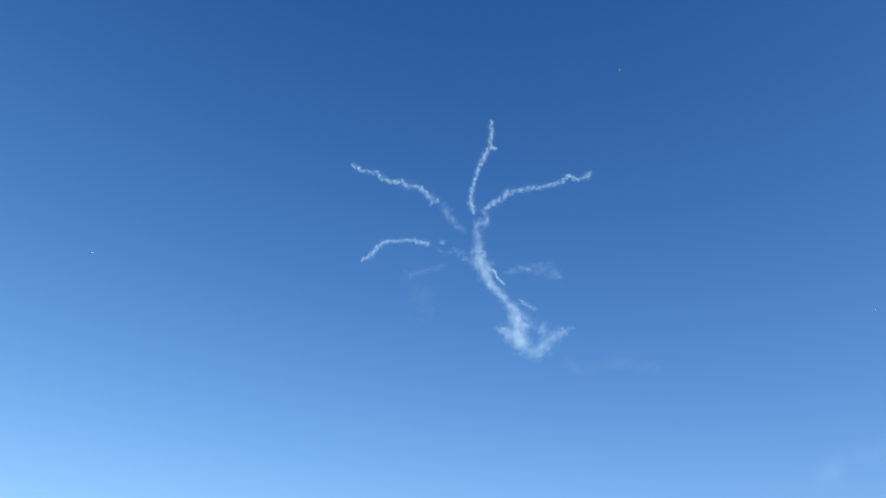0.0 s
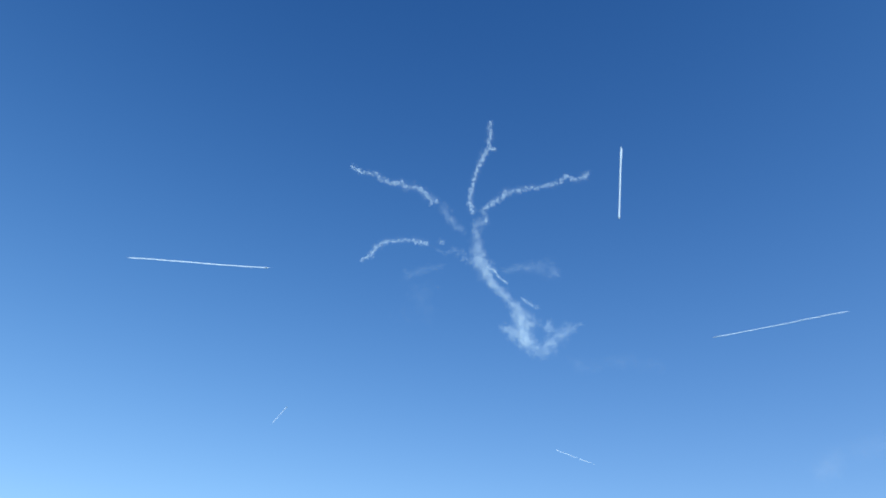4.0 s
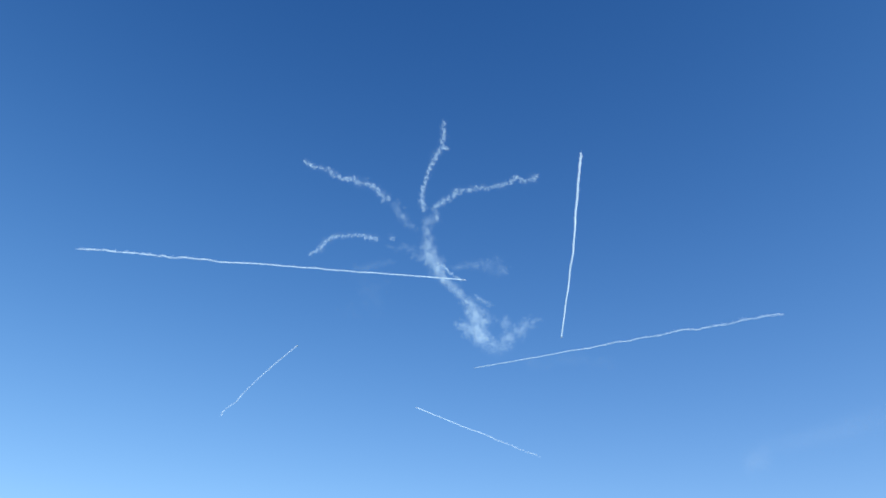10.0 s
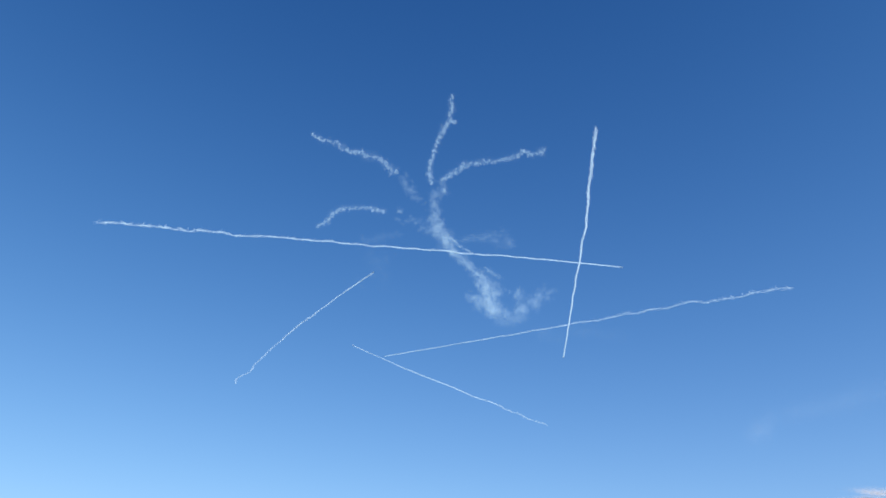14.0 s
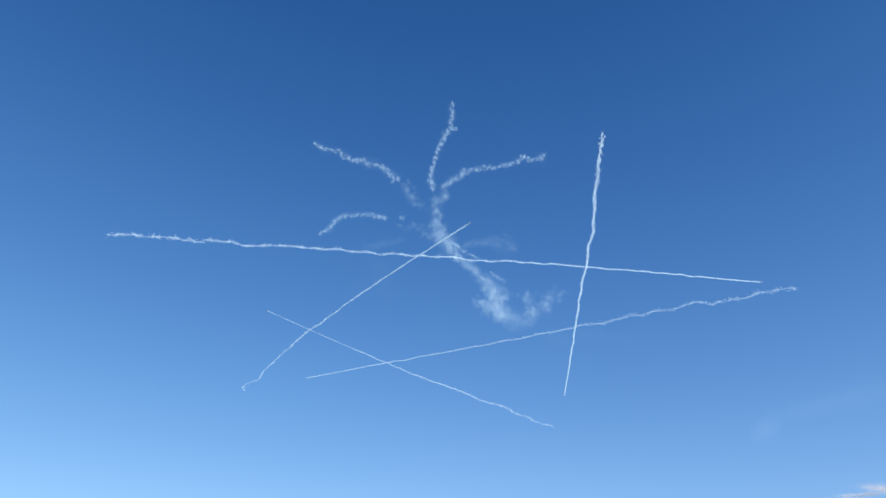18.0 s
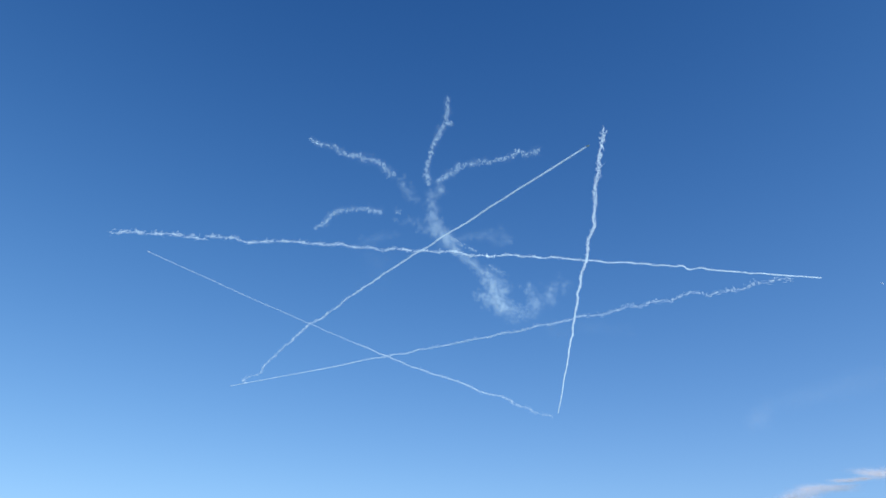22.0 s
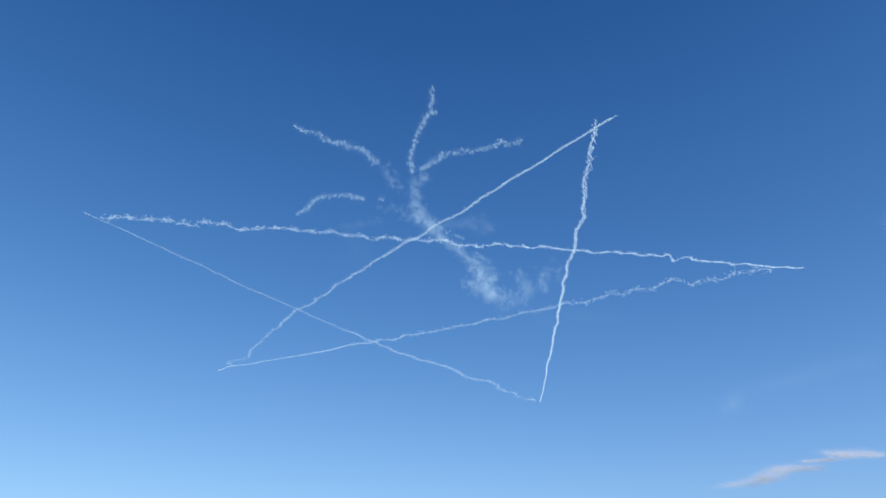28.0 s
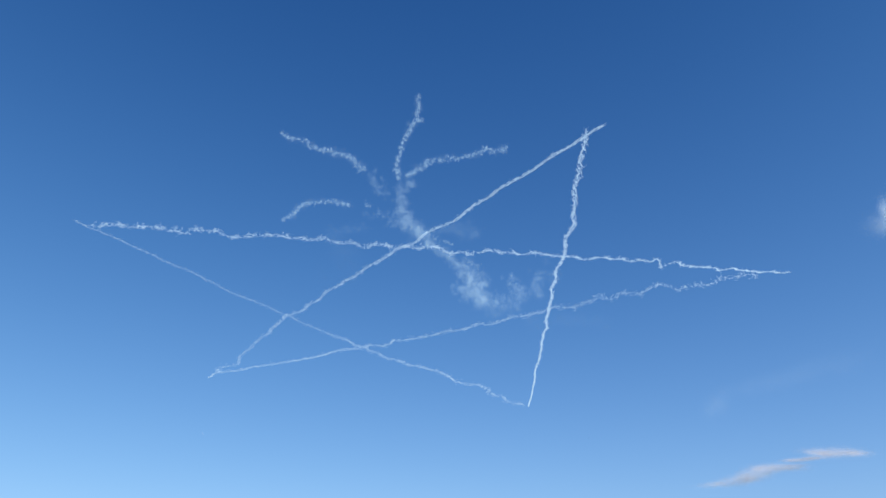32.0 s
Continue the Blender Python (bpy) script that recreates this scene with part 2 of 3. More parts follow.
def between(values, f):
    """The value at the share f of the way through an even row of values, softly joined."""
    x = min(max(f, 0.0), 1.0) * (len(values) - 1)
    i = min(int(x), len(values) - 2)
    k, a, b = x - i, values[i], values[i + 1]
    before, after = values[max(i - 1, 0)], values[min(i + 2, len(values) - 1)]
    return a + 0.5 * k * (b - before + k * (2 * before - 5 * a + 4 * b - after + k * (3 * (a - b) + after - before)))


TRAILS = []                                 # (empty, puffs with their rows)
PIECE_RNG = np.random.default_rng(5)
# tufts, long fibres and wisps by the amount of smoke in them
AMOUNTS = {}
for amount, reach, in_tuft, in_wisp, grain in (("full", 5.0, 205, 125, 0.45), ("good", 5.2, 205, 122, 0.415), ("mild", 5.4, 205, 120, 0.38), ("lean", 5.8, 190, 110, 0.33), ("sparse", 6.2, 105, 60, 0.32)):
    AMOUNTS[amount] = (blob_meshes(PIECE_RNG, 20, reach, in_tuft, 0.1, 1.7, 0.58, grain), blob_meshes(PIECE_RNG, 20, 7.0, in_tuft, 0.1, 1.7, 0.6, grain),
                       blob_meshes(PIECE_RNG, 16, 3.2, in_wisp, 0.5, 1.9, 0.7, grain))
# how much smoke each jet gives off: up to which length, of which kind
FLOW = {"west_east": ((1000, "good"), (9999, "full")), "north_south": ((9999, "full"),), "east_southwest": ((2400, "mild"), (9999, "lean")),
        "southwest_north": ((850, "sparse"), (1550, "lean"), (2100, "mild"), (9999, "full")), "south_west": ((650, "lean"), (1450, "mild"), (1900, "lean"), (9999, "sparse"))}


def make_trail(name, seed, label):
    run, (along, along_over, fray_over, unrest, beading, spread), bend, gusts = RUNS[name], AIR[name], BEND[name], GUSTS[name]
    rng = np.random.default_rng(seed)
    trail = tagged(new("smoke_trail"), label, "smoke trail", "five trails of the star")
    on, off = run[3], run[4]
    strands = [Wander(rng) for k in range(3)]
    beads = [(rng.uniform(60, 95), rng.uniform(0, 6.28)), (rng.uniform(26, 36), rng.uniform(0, 6.28))]
    t, s, stations = on, 0.0, []
    while t < off:
        stations.append((t, s))
        t += STEP / (run_place(run, t + 0.05) - run_place(run, t - 0.05)).length * 0.1
        s += STEP
    whole, puffs = s, []

    def off_line(strand, s, age):
        u, v = strands[strand].at(s, age)
        gather = sum(math.sin(s * 6.283 / span + phase) * (span + 12) for span, phase in beads) / 80.0
        w = gather * beading * (1 - math.exp(-(age / 12.0) ** 1.5)) + along * age / 20.0 * math.exp(-s / along_over)
        # the strands of one trail part slowly
        parting = 0.24 * spread * age ** 0.82
        u = u * unrest + (-1, 1, 0)[strand] * parting
        v = v * unrest + (-0.3, -0.3, 0.8)[strand] * parting + 1.2 * (1 - math.exp(-age / 12.0))
        return between(bend, s / whole) + between(gusts, s / whole) * age + u, v, w

    for te, s in stations:
        way = run_way(run, te)
        side = way.cross(Vector((0, 0, 1))).normalized()
        up = side.cross(way)
        base = run_place(run, te) - WIND * te - way * 8.0
        # the first smoke of a swinging jet is thin and patchy
        if along > 50 and rng.uniform() < 0.5 * math.exp(-s / along_over):
            continue
        pools = AMOUNTS[next(amount for length, amount in FLOW[name] if s < length)]
        # a tuft stays near the line, a wisp strays from it, and some wisps are drawn up into hairs
        for strand, (kind, pool, astray_by, tumbling) in enumerate((("puff", pools[0], 0.3, 0.03), ("puff", pools[1], 0.7, 0.012), ("wisp", pools[2], 0.9, 0.016))):
            ob = part(kind, pool[rng.integers(len(pool))], SMOKE, trail)
            spin, astray, tumble = rng.uniform(0, 6.28), rng.normal(0, 1, 3) * astray_by, rng.normal(0, tumbling, 2)
            hair = kind == "wisp" and rng.uniform() < 0.4
            rows = []
            for age in (0.0, *TRAIL_AGES):
                u, v, w = off_line(strand, s, age)
                u1, v1, w1 = off_line(strand, s - 6, age)
                u2, v2, w2 = off_line(strand, s + 6, age)
                fore = (way * 12 + side * (u2 - u1) + up * (v2 - v1)).normalized()
                left = up.cross(fore).normalized()
                loose = 0.19 * spread * age * (1 + 0.7 * math.exp(-s / fray_over))
                m = Matrix((fore, left, fore.cross(left))).transposed().to_4x4()
                lift = min(age / 12.0, 1.0) if hair else 0.0
                turned = min(age, 22.0) * min(age / 14.0, 1.0)
                m = m @ Matrix.Rotation(-1.2 * lift, 4, "Y") @ Matrix.Rotation(tumble[0] * turned, 4, "Z") @ Matrix.Rotation(tumble[1] * turned, 4, "Y") @ Matrix.Rotation(spin + 0.02 * age, 4, "X")
                m.translation = base + side * u + up * (v + 2.2 * lift) + way * w
                m.translation += (way * astray[0] * 1.2 + side * astray[1] + up * astray[2]) * loose
                rows.append((age, m))
            puffs.append((ob, te, rows))
    TRAILS.append((trail, puffs))


for seed, (name, label) in enumerate((
        ("west_east", "long white smoke trail, drifted into small waves"),
        ("east_southwest", "long thin white smoke trail receding over the airfield"),
        ("southwest_north", "white smoke trail that thickens as it comes nearer"),
        ("north_south", "thick white smoke trail, lumpy at its older end"),
        ("south_west", "thin distant white smoke trail, nearly straight"))):
    make_trail(name, 11 + seed, label)


# ---- the jets ----
def lathe(bm, stations, sides=14):
    """A closed body along x from (x, z, half width, half height)."""
    rings = []
    for x, z, w, h in stations:
        rings.append([bm.verts.new((x, w * math.cos(k * 2 * math.pi / sides), z + h * math.sin(k * 2 * math.pi / sides))) for k in range(sides)])
    for a, b in zip(rings, rings[1:]):
        for k in range(sides):
            n = (k + 1) % sides
            bm.faces.new([a[k], a[n], b[n], b[k]])
    bm.faces.new(rings[0][::-1])
    bm.faces.new(rings[-1])
    bmesh.ops.recalc_face_normals(bm, faces=bm.faces)
    for f in bm.faces:
        f.smooth = True


def fin(bm, root, tip, chord_root, chord_tip, thick):
    """A tapered wing from root to tip (leading edges), along -x, with a lens-shaped section."""
    root, tip = Vector(root), Vector(tip)
    across = (tip - root)
    across.x = 0
    normal = across.normalized().cross(Vector((1, 0, 0)))
    rings = []
    for lead, chord, t in ((root, chord_root, thick), (tip, chord_tip, thick * 0.5)):
        rings.append([bm.verts.new(lead + Vector((-chord * f, 0, 0)) + normal * t * s)
                      for f, s in ((0, 0), (0.12, 0.7), (0.4, 1), (0.75, 0.55), (1, 0), (0.75, -0.55), (0.4, -1), (0.12, -0.7))])
    for k in range(8):
        n = (k + 1) % 8
        bm.faces.new([rings[0][k], rings[0][n], rings[1][n], rings[1][k]])
    bm.faces.new(rings[0][::-1])
    bm.faces.new(rings[1])
    bmesh.ops.recalc_face_normals(bm, faces=bm.faces)


def make_jet():
    jet = tagged(new("display_jet"), "small white and blue jet trainer in level flight", "aircraft", "five display jets")
    bm = bmesh.new()
    lathe(bm, [(6.6, -0.1, 0.05, 0.05), (6.0, -0.08, 0.3, 0.3), (4.8, 0, 0.52, 0.55), (3.0, 0.1, 0.62, 0.75), (1.0, 0.1, 0.9, 0.8),
               (-1.5, 0.05, 1.0, 0.75), (-4.0, 0, 0.85, 0.6), (-5.6, 0, 0.6, 0.45)])
    body = part("fuselage", bm, WHITE_PAINT, jet)
    bm = bmesh.new()
    lathe(bm, [(4.4, 0.55, 0.06, 0.05), (3.8, 0.75, 0.34, 0.3), (2.6, 0.9, 0.42, 0.45), (1.2, 0.85, 0.4, 0.4), (0.2, 0.7, 0.1, 0.15)], 10)
    part("canopy", bm, CANOPY, jet, "dark tinted glass canopy")
    for side in (1, -1):
        bm = bmesh.new()
        fin(bm, (1.6, side * 0.7, 0.35), (-1.1, side * 4.95, 0.0), 3.4, 1.3, 0.16)
        wing = part("wing", bm, WHITE_PAINT, jet)
        bm = bmesh.new()
        fin(bm, (-0.95, side * 4.3, 0.05), (-1.15, side * 4.97, 0.02), 1.5, 1.32, 0.17)
        part("wing_tip", bm, BLUE_PAINT, wing, "blue wing tip")
        bm = bmesh.new()
        fin(bm, (-4.2, side * 0.5, 0.1), (-5.6, side * 2.3, -0.15), 1.6, 0.9, 0.09)
        part("tailplane", bm, BLUE_PAINT, jet, "blue tailplane")
        bm = bmesh.new()
        lathe(bm, [(2.2, 0.0, 0.34, 0.42), (1.2, 0.0, 0.44, 0.5), (-2.5, 0.0, 0.42, 0.46), (-4.8, 0.0, 0.3, 0.32)], 10)
        bmesh.ops.translate(bm, verts=bm.verts, vec=(0, side * 0.82, 0))
        part("engine_intake", bm, WHITE_PAINT, jet)
        bm = bmesh.new()
        lathe(bm, [(-4.7, 0, 0.3, 0.3), (-5.3, 0, 0.27, 0.27)], 10)
        bmesh.ops.translate(bm, verts=bm.verts, vec=(0, side * 0.72, 0))
        part("exhaust", bm, DARK_METAL, jet, "burnt metal exhaust")
    bm = bmesh.new()
    fin(bm, (-2.6, 0, 0.5), (-5.3, 0, 3.0), 2.9, 1.2, 0.1)
    part("tail_fin", bm, BLUE_PAINT, jet, "blue tail fin")
    bm = bmesh.new()
    lathe(bm, [(6.05, -0.42, 0.02, 0.02), (5.95, -0.42, 0.12, 0.12), (5.7, -0.42, 0.13, 0.13)], 8)
    part("landing_light", bm, LANDING_LIGHT, jet, "lit nose landing light")
    return jet


first_jet = make_jet()
JETS = {name: first_jet if i == 0 else copy_thing(first_jet, Matrix()) for i, name in enumerate(RUNS)}


# where two of the jets are once they have turned away: seconds and place
WAY_OUT = {"east_southwest": ((26.0, (-1560, 4130, 1150)), (28.0, (-1600, 4230, 1090)), (30.0, (-1503, 4329, 1044)), (32.0, (-1350, 4599, 1020))),
           "north_south": ((24.0, (835, 4690, 1190)), (26.0, (930, 4700, 1110)), (28.0, (1030, 4676, 1044)), (32.0, (1230, 4560, 960)))}


# ---- the older smoke ----
BURST_HEIGHT = 1330.0
LUMP_RNG = np.random.default_rng(21)


def lump_meshes(count, specks, tight, size, veiled, mat):
    """Puffs of about one metre's radius, cauliflower-like: small balls on a larger one, and a thin veil."""
    made = []
    for i in range(count):
        balls = LUMP_RNG.normal(0, 0.42, (7, 3))
        radii = LUMP_RNG.uniform(0.26, 0.55, 7)
        n = int(specks * LUMP_RNG.uniform(0.85, 1.15))
        pick = LUMP_RNG.integers(0, 7, n)
        way = LUMP_RNG.normal(size=(n, 3))
        way /= np.linalg.norm(way, axis=1)[:, None]
        centres = balls[pick] + way * (radii[pick] * LUMP_RNG.uniform(0, 1, n) ** tight)[:, None]
        veil = LUMP_RNG.uniform(size=n) < veiled
        centres[veil] = LUMP_RNG.normal(0, 0.5, (int(veil.sum()), 3))
        made.append(speck_mesh("puff", centres, LUMP_RNG.uniform(0.7, 1.3, n) * size, LUMP_RNG))
        made[-1].materials.append(mat)
    return made


CURLS = lump_meshes(16, 640, 0.85, 0.038, 0.15, HAZE)
BANKS = lump_meshes(14, 1300, 0.85, 0.026, 0.28, THIN_HAZE)
VEILS = lump_meshes(12, 900, 1.0, 0.0253, 0.5, THIN_HAZE)
SHEETS = lump_meshes(12, 2000, 0.9, 0.0158, 0.36, THIN_HAZE)
MISTS = lump_meshes(10, 600, 1.0, 0.0116, 0.45, THIN_HAZE)
# the make-up of a plume: puffs of which kind, their size and spacing as shares of its own half width, their scatter
ARM = ((CURLS, 0.74, 0.6, 0.28), (VEILS, 1.15, 0.6, 0.26))
LOOSE_ARM = ((BANKS, 0.46, 0.44, 0.42), (VEILS, 0.75, 0.55, 0.36))
STRAND = ((CURLS, 0.55, 0.3, 0.14), (VEILS, 0.8, 0.6, 0.2))
STEM = ((SHEETS, 0.62, 0.12, 0.34), (BANKS, 0.42, 0.15, 0.42))
FOOT = ((SHEETS, 0.58, 0.13, 0.38), (BANKS, 0.46, 0.17, 0.42))
HOOK = ((SHEETS, 0.72, 0.22, 0.38), (SHEETS, 0.5, 0.5, 0.32))
SHRED = ((MISTS, 0.8, 0.2, 0.36), (VEILS, 0.42, 0.5, 0.45))
MIST = ((MISTS, 0.9, 0.6, 0.5),)
PLUMES = []


def make_plume(label, knots, make_up, drift, drift_end, loose, seed, wave=(0.0, 30.0)):
    """A drifting ribbon of old smoke along knots (x, y, half width) at the burst's level; the drift at both ends, metres
    a second, and how fast its puffs part; wave: how far it winds from side to side, and over what length."""
    rng = np.random.default_rng(seed)
    plume = tagged(new("smoke_plume"), label, "smoke plume", "old smoke of the burst")
    drift, drift_end = Vector((*drift, 0)), Vector((*drift_end, 0))
    spots = [Vector((x, y, BURST_HEIGHT)) for x, y, r in knots]
    lengths = [(b - a).length for a, b in zip(spots, spots[1:])]
    total, puffs = sum(lengths), []
    phase = rng.uniform(0, 6.28)
    for pool, size, spacing, scatter in make_up:
        s = 0.0
        while s <= total:
            k, left = 0, s
            while k < len(lengths) - 1 and left > lengths[k]:
                left -= lengths[k]
                k += 1
            f = min(left / max(lengths[k], 1e-6), 1)
            half = knots[k][2] * (1 - f) + knots[k + 1][2] * f
            r = half * size * rng.uniform(0.6, 1.4)
            along = (spots[k + 1] - spots[k]).normalized()
            across = Vector((along.y, -along.x, 0.35)).normalized()
            place = spots[k].lerp(spots[k + 1], f) + across * wave[0] * math.sin(s * 6.283 / wave[1] + phase + math.sin(s / 41.0))
            ob = part("puff", pool[rng.integers(len(pool))], HAZE, plume)
            jolt = Vector(rng.normal(0, scatter, 3)) * half
            ob.matrix_basis = Matrix.LocRotScale(place + jolt, Euler(rng.uniform(0, 6.28, 3)), Vector((r, r, r)))
            puffs.append((ob, (drift_end - drift) * (s / max(total, 1)) + Vector(rng.normal(0, loose, 3)) + jolt * 0.008))
            s += half * spacing * rng.uniform(0.7, 1.3)
    PLUMES.append((plume, drift, puffs))
    return plume


HIGH, NORTHWEST, WEST, EAST, MIDDLE, LOW, BASE, END = (0.9, 4.2), (0.9, 4.45), (0.35, 3.85), (0.5, 4.3), (0.7, 3.7), (4.4, 4.1), (8.2, 5.2), (10.3, -0.2)
make_plume("curling white smoke arm, rising and hooked",
           [(2, 1422, 6.0), (1, 1440, 6.6), (3, 1467, 6.7), (2, 1493, 6.7), (-4, 1515, 6.8), (4, 1533, 6.8), (17, 1541, 5.1), (-1, 1538, 6.8),
            (-15, 1556, 8.6), (-22, 1582, 8.7), (-31, 1603, 8.7), (-38, 1635, 7.1), (-46, 1668, 7.2), (-53, 1705, 7.3), (-61, 1738, 7.4),
            (-64, 1771, 7.4), (-67, 1808, 9.4), (-64, 1840, 9.5), (-57, 1873, 7.7)],
           ARM, HIGH, HIGH, 0.07, 101, (3.0, 31.0))
make_plume("beaded white smoke arm with a crook near its tip",
           [(308, 1664, 7.2), (301, 1680, 9.1), (286, 1691, 7.3), (268, 1699, 7.3), (252, 1679, 7.2), (237, 1673, 7.2), (232, 1687, 7.3),
            (223, 1712, 9.2), (206, 1721, 9.2), (188, 1714, 9.1), (174, 1729, 7.4), (153, 1731, 7.4), (117, 1739, 9.2), (83, 1750, 9.2),
            (50, 1755, 11.1), (36, 1786, 9.4), (18, 1804, 11.3), (3, 1826, 11.4), (-20, 1848, 9.6)],
           ARM, EAST, EAST, 0.07, 102, (2.6, 27.0))
make_plume("wavy white smoke arm, thinning towards the stem",
           [(-430, 1601, 5.5), (-424, 1610, 7.1), (-414, 1627, 9.0), (-389, 1639, 7.2), (-363, 1643, 7.2), (-350, 1660, 9.1), (-341, 1678, 9.1),
            (-317, 1699, 9.2), (-289, 1691, 9.1), (-273, 1714, 11.0), (-246, 1718, 9.2), (-224, 1734, 9.2), (-209, 1761, 11.2), (-194, 1799, 11.3),
            (-170, 1806, 13.2)],
           ARM, NORTHWEST, NORTHWEST, 0.07, 103, (2.6, 33.0))
make_plume("loose tail of a smoke arm, breaking up",
           [(-160, 1822, 15.2), (-150, 1855, 17.3), (-143, 1888, 19.4), (-128, 1912, 17.6), (-115, 1950, 15.9), (-92, 1983, 12.0)],
           ((BANKS, 0.42, 0.55, 0.42), (VEILS, 0.7, 0.62, 0.4)), NORTHWEST, NORTHWEST, 0.26, 104)
make_plume("bent white smoke arm, hanging down at its tip",
           [(-497, 2177, 6.5), (-469, 2152, 8.6), (-443, 2124, 8.6), (-427, 2085, 8.4), (-400, 2059, 8.3), (-372, 2040, 8.3), (-337, 2041, 8.3),
            (-313, 2030, 8.2), (-292, 2042, 6.2), (-276, 2034, 8.2), (-264, 2053, 10.3), (-243, 2050, 12.4), (-225, 2058, 10.3)],
           ARM, WEST, WEST, 0.07, 105, (2.4, 34.0))
make_plume("faint torn shreds of a smoke arm",
           [(-201, 2097, 8.4), (-167, 2129, 8.5), (-132, 2098, 12.5), (-117, 2138, 16.9), (-93, 2171, 19.3), (-72, 2196, 17.3)],
           ((BANKS, 0.4, 0.6, 0.45), (VEILS, 0.6, 0.9, 0.4)), HIGH, HIGH, 0.15, 106)
make_plume("small round smoke puff off the end of an arm",
           [(-182, 2049, 11.0), (-172, 2055, 11.0)],
           ((CURLS, 0.6, 0.3, 0.3), (VEILS, 0.9, 0.5, 0.2)), HIGH, HIGH, 0.12, 120)
make_plume("ragged upper stem of hazy white smoke",
           [(-30, 1857, 9.6), (-11, 1904, 11.7), (-18, 1945, 13.9), (-45, 1917, 15.7), (-57, 1952, 19.8), (-36, 1973, 20.0), (-51, 2009, 22.3),
            (-61, 2038, 18.4), (-41, 2058, 18.5), (-48, 2100, 20.0)],
           LOOSE_ARM, HIGH, MIDDLE, 0.27, 107)
make_plume("thick hazy stem of white smoke",
           [(-48, 2107, 29.3), (-41, 2155, 34.0), (-33, 2209, 32.5), (-25, 2264, 28.7), (-13, 2322, 24.7), (3, 2373, 22.8), (23, 2420, 20.9),
            (47, 2459, 18.8), (66, 2499, 21.4)],
           STEM, MIDDLE, LOW, 0.1, 108)
make_plume("thin white strand beside the stem",
           [(-12, 2239, 8.7), (12, 2256, 8.8), (23, 2309, 9.0), (39, 2336, 11.3), (55, 2364, 9.1)],
           STRAND, MIDDLE, LOW, 0.15, 109)
make_plume("broad hazy lower stem of white smoke",
           [(75, 2529, 24), (95, 2581, 29), (114, 2640, 37), (132, 2679, 47), (132, 2759, 56.6), (127, 2842, 52.7), (140, 2917, 45.8),
            (160, 2969, 41.0)],
           FOOT, LOW, BASE, 0.15, 110)
make_plume("short white strand beside the lower stem",
           [(119, 2494, 9.5), (138, 2520, 12.0), (159, 2556, 12.1), (179, 2577, 12.2), (194, 2582, 9.8)],
           ((VEILS, 0.75, 0.35, 0.25), (CURLS, 0.36, 0.6, 0.25)), LOW, LOW, 0.2, 111)
make_plume("hooked foot of hazy white smoke",
           [(145, 2943, 38.0), (179, 2995, 38.6), (217, 3049, 39.2), (245, 3008, 41.5), (256, 2937, 40.7), (277, 2892, 37.6), (307, 2843, 34.4),
            (336, 2795, 26.1)],
           HOOK, BASE, END, 0.8, 112)
make_plume("pointed end of the smoke hook",
           [(330, 2799, 15.7), (352, 2770, 13.0), (380, 2747, 7.7)],
           LOOSE_ARM, END, END, 0.3, 113)
make_plume("round smoke puff on the outer side of the hook",
           [(44, 2768, 24.0), (60, 2790, 30.0), (88, 2850, 30.0)],
           FOOT, (6.1, 4.9), (6.8, 5.0), 0.2, 114)
make_plume("small round smoke puff inside the hook",
           [(227, 2795, 23.5), (245, 2759, 25.8)],
           STEM, (8.3, 2.5), (8.3, 2.5), 0.3, 115)
make_plume("faint torn shred of old smoke",
           [(51, 2270, 15.5), (95, 2249, 17.6), (138, 2237, 21.9), (187, 2229, 28.4), (225, 2255, 28.7), (257, 2308, 27.0)],
           ((MISTS, 0.8, 0.13, 0.36), (VEILS, 0.42, 0.36, 0.42)), MIDDLE, MIDDLE, 0.25, 116)
make_plume("faint small shred of old smoke",
           [(-341, 2313, 20.3), (-311, 2287, 20.1), (-272, 2257, 17.7), (-222, 2240, 13.2), (-176, 2211, 10.9)],
           SHRED, MIDDLE, MIDDLE, 0.25, 117)
make_plume("barely visible hanging veil of old smoke",
           [(-281, 2407, 46.4), (-300, 2531, 48.3), (-285, 2665, 40.2)],
           MIST, MIDDLE, MIDDLE, 0.25, 119)
make_plume("very faint scattered shreds of smoke",
           [(386, 3139, 25.9), (424, 3248, 29.7), (596, 3159, 35.1), (656, 3188, 44.3), (720, 3188, 35.6), (854, 3223, 21.1)],
           ((MISTS, 0.8, 0.3, 0.45),), BASE, BASE, 0.3, 118)


# ---- clouds near the horizon ----
CLOUD_RNG = np.random.default_rng(33)


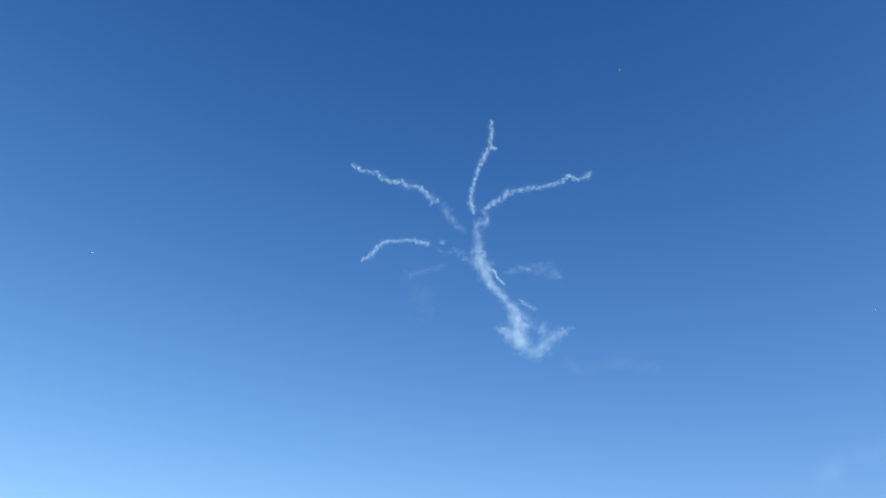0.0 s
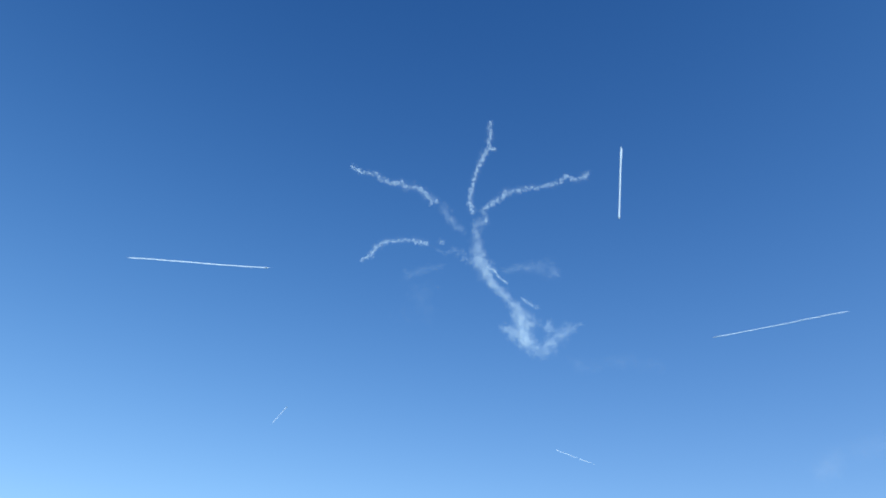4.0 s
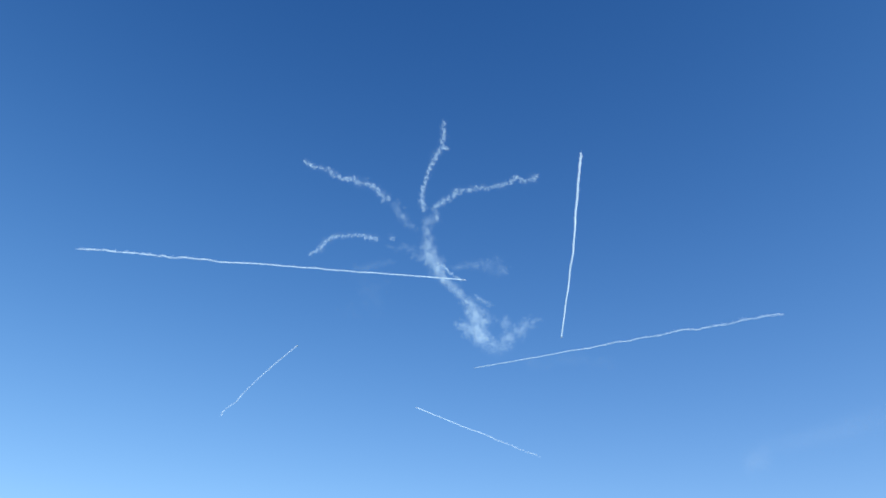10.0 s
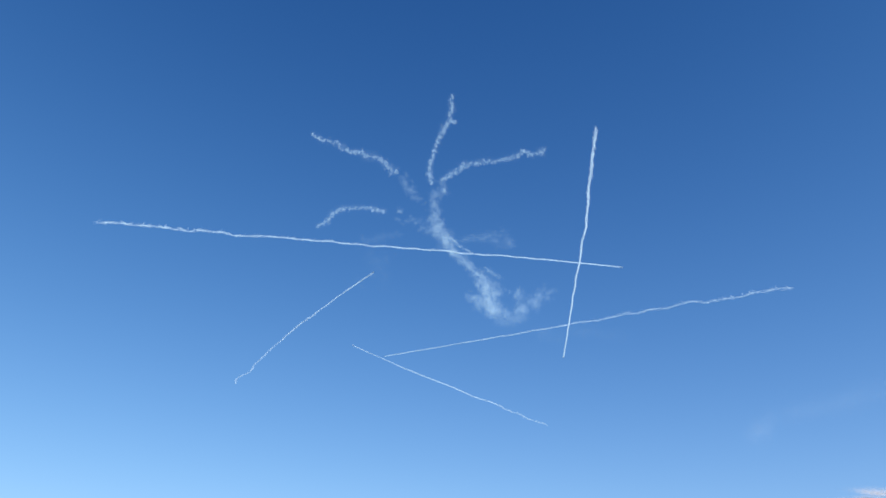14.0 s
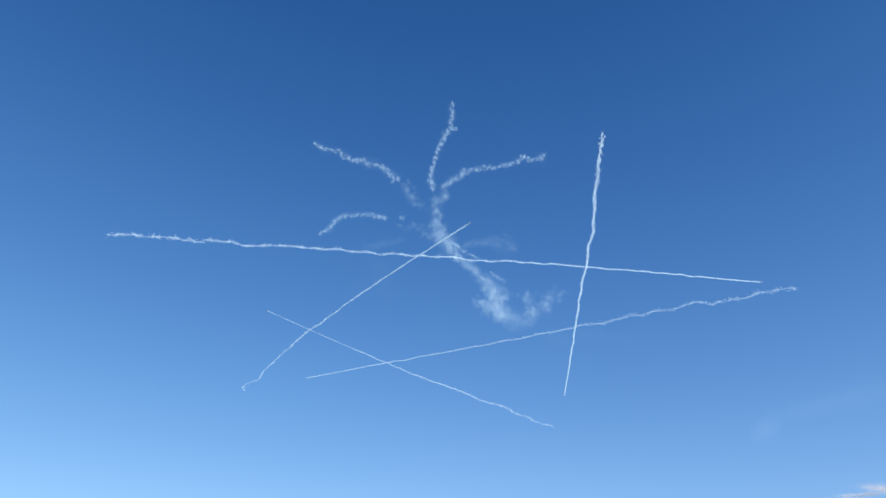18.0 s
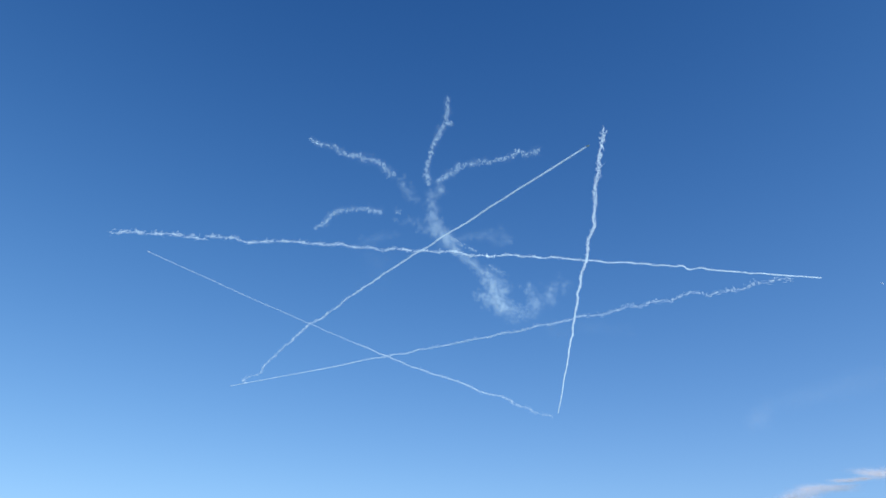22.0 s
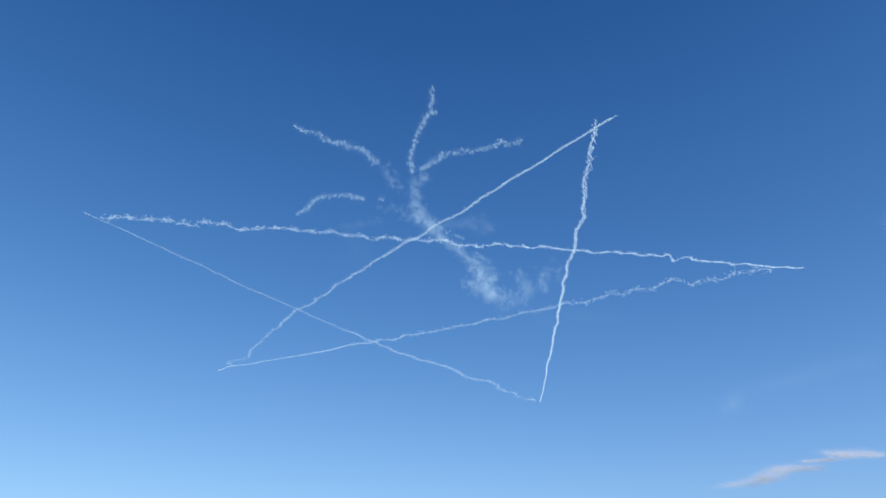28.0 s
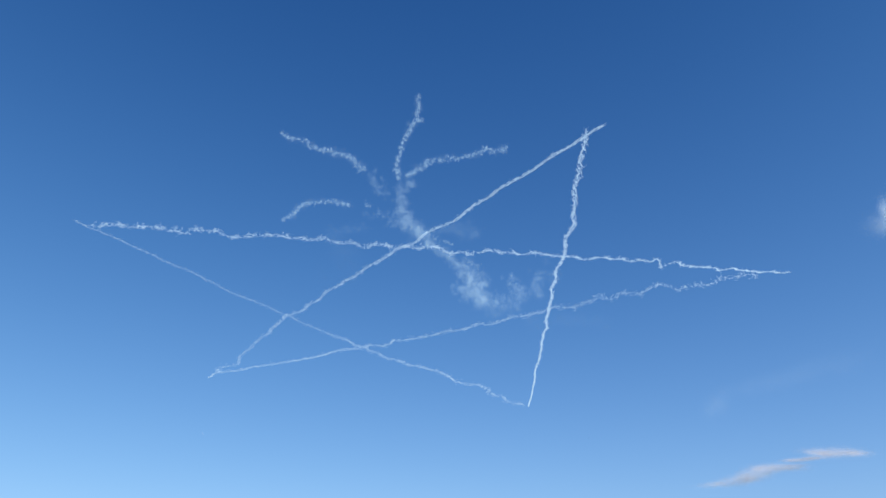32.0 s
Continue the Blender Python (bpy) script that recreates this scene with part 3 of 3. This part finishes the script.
def make_cloud(label, blobs, specks, size, mat):
    """A far cloud: blobs of (centre, half length, half height, lean in degrees), broken into wisps; one part each."""
    cloud = tagged(new("cloud"), label, "cloud")
    for (centre, half, tall, lean), n in zip(blobs, specks):
        centre = Vector(centre)
        across = Vector((centre.y, -centre.x, 0)).normalized()
        depth = across.cross(Vector((0, 0, 1)))
        k = 18
        ux = np.linspace(-0.85, 0.85, k) + CLOUD_RNG.normal(0, 0.07, k)
        uz = CLOUD_RNG.normal(0, 0.38, k) * (1 - ux ** 2 * 0.7)
        wide, high = CLOUD_RNG.uniform(0.16, 0.4, k), CLOUD_RNG.uniform(0.12, 0.38, k) * (1.1 - np.abs(ux) * 0.5)
        pick = CLOUD_RNG.integers(0, k, n)
        x = (ux[pick] + CLOUD_RNG.normal(0, 1, n) * wide[pick]) * half
        z = (uz[pick] + CLOUD_RNG.normal(0, 1, n) * high[pick]) * tall + x * math.tan(radians(lean))
        y = CLOUD_RNG.normal(0, 1.5, n) * tall
        pts = np.array(across)[None] * x[:, None] + np.array(depth)[None] * y[:, None] + np.array((0, 0, 1.0))[None] * z[:, None]
        me = speck_mesh("wisp", pts, CLOUD_RNG.uniform(0.7, 1.3, n) * size, CLOUD_RNG)
        me.materials.append(mat)
        part("wisp", me, mat, cloud).location = centre
    return cloud


STREAK = make_cloud("low pinkish-grey streak cloud in two layers", [
    ((2002, 4208, 612), 158, 30, 2),
    ((2110, 4150, 648), 112, 42, 5),
    ((2235, 4079, 672), 135, 25, -3),
    ((2353, 4008, 705), 95, 16, -2),
    ((2498, 3916, 723), 142, 31, -8)],
    (15000, 17500, 14500, 7500, 22000), 1.8, VAPOUR)
make_cloud("small soft white cloud, lit from one side", [
    ((2876, 3285, 1996), 67, 59, 12), ((2885, 3321, 1921), 114, 51, -14)], (43000, 32000), 1.61, SOFT_VAPOUR)
make_cloud("barely visible veil of high haze", [
    ((1957, 4138, 1067), 75, 80, 22), ((2348, 3896, 1186), 355, 79, 8)], (6000, 15000), 1.24, SOFT_VAPOUR)


# ---- what moves ----
def motions():
    tick = 1.0 / FPS
    for trail, puffs in TRAILS:
        walk(trail, [(t, Matrix.Translation(WIND * t)) for t in (0, 8, 16, 24, 32)])
        for ob, te, rows in puffs:
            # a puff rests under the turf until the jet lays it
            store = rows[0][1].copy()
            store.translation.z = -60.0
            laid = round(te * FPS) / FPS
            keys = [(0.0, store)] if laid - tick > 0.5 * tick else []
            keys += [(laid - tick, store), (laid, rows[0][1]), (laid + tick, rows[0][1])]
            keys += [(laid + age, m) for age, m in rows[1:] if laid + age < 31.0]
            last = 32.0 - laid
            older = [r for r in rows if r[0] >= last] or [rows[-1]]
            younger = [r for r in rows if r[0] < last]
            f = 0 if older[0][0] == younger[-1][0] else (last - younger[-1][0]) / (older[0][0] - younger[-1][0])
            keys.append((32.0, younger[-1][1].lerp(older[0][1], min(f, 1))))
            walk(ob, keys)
    for name, run in RUNS.items():
        out = WAY_OUT.get(name, ())
        straight = out[0][0] - 1.9 if out else 32.0
        stops = []
        for k in range(17):
            t = 2.0 * k
            if t <= straight:
                side = run_way(run, t).cross(Vector((0, 0, 1))).normalized()
                stops.append((t, run_place(run, t) + side * between(BEND[name], (t - run[3]) / (run[4] - run[3]))))
        stops += [(t, Vector(p)) for t, p in out]
        rows = []
        for k, (t, place) in enumerate(stops):
            before, after = stops[max(k - 1, 0)][1], stops[min(k + 1, len(stops) - 1)][1]
            way = (after - before).normalized()
            left = Vector((0, 0, 1)).cross(way).normalized()
            turn = Matrix((way, left, way.cross(left))).transposed().to_4x4()
            turn.translation = place
            rows.append((t, turn))
        walk(JETS[name], rows)
    walk(STREAK, [(t, Matrix.Translation((0, 0, 3.0 * (t - 31)))) for t in (0, 16, 32)])
    for plume, drift, puffs in PLUMES:
        walk(plume, [(t, Matrix.Translation(drift * (t - 1))) for t in (0, 8, 16, 24, 32)])
        for ob, apart in puffs:
            first = ob.matrix_basis.copy()
            rows = []
            for t in (0, 16, 32):
                m = first.copy()
                m.translation += apart * (t - 1)
                rows.append((t, m))
            walk(ob, rows)


motions()
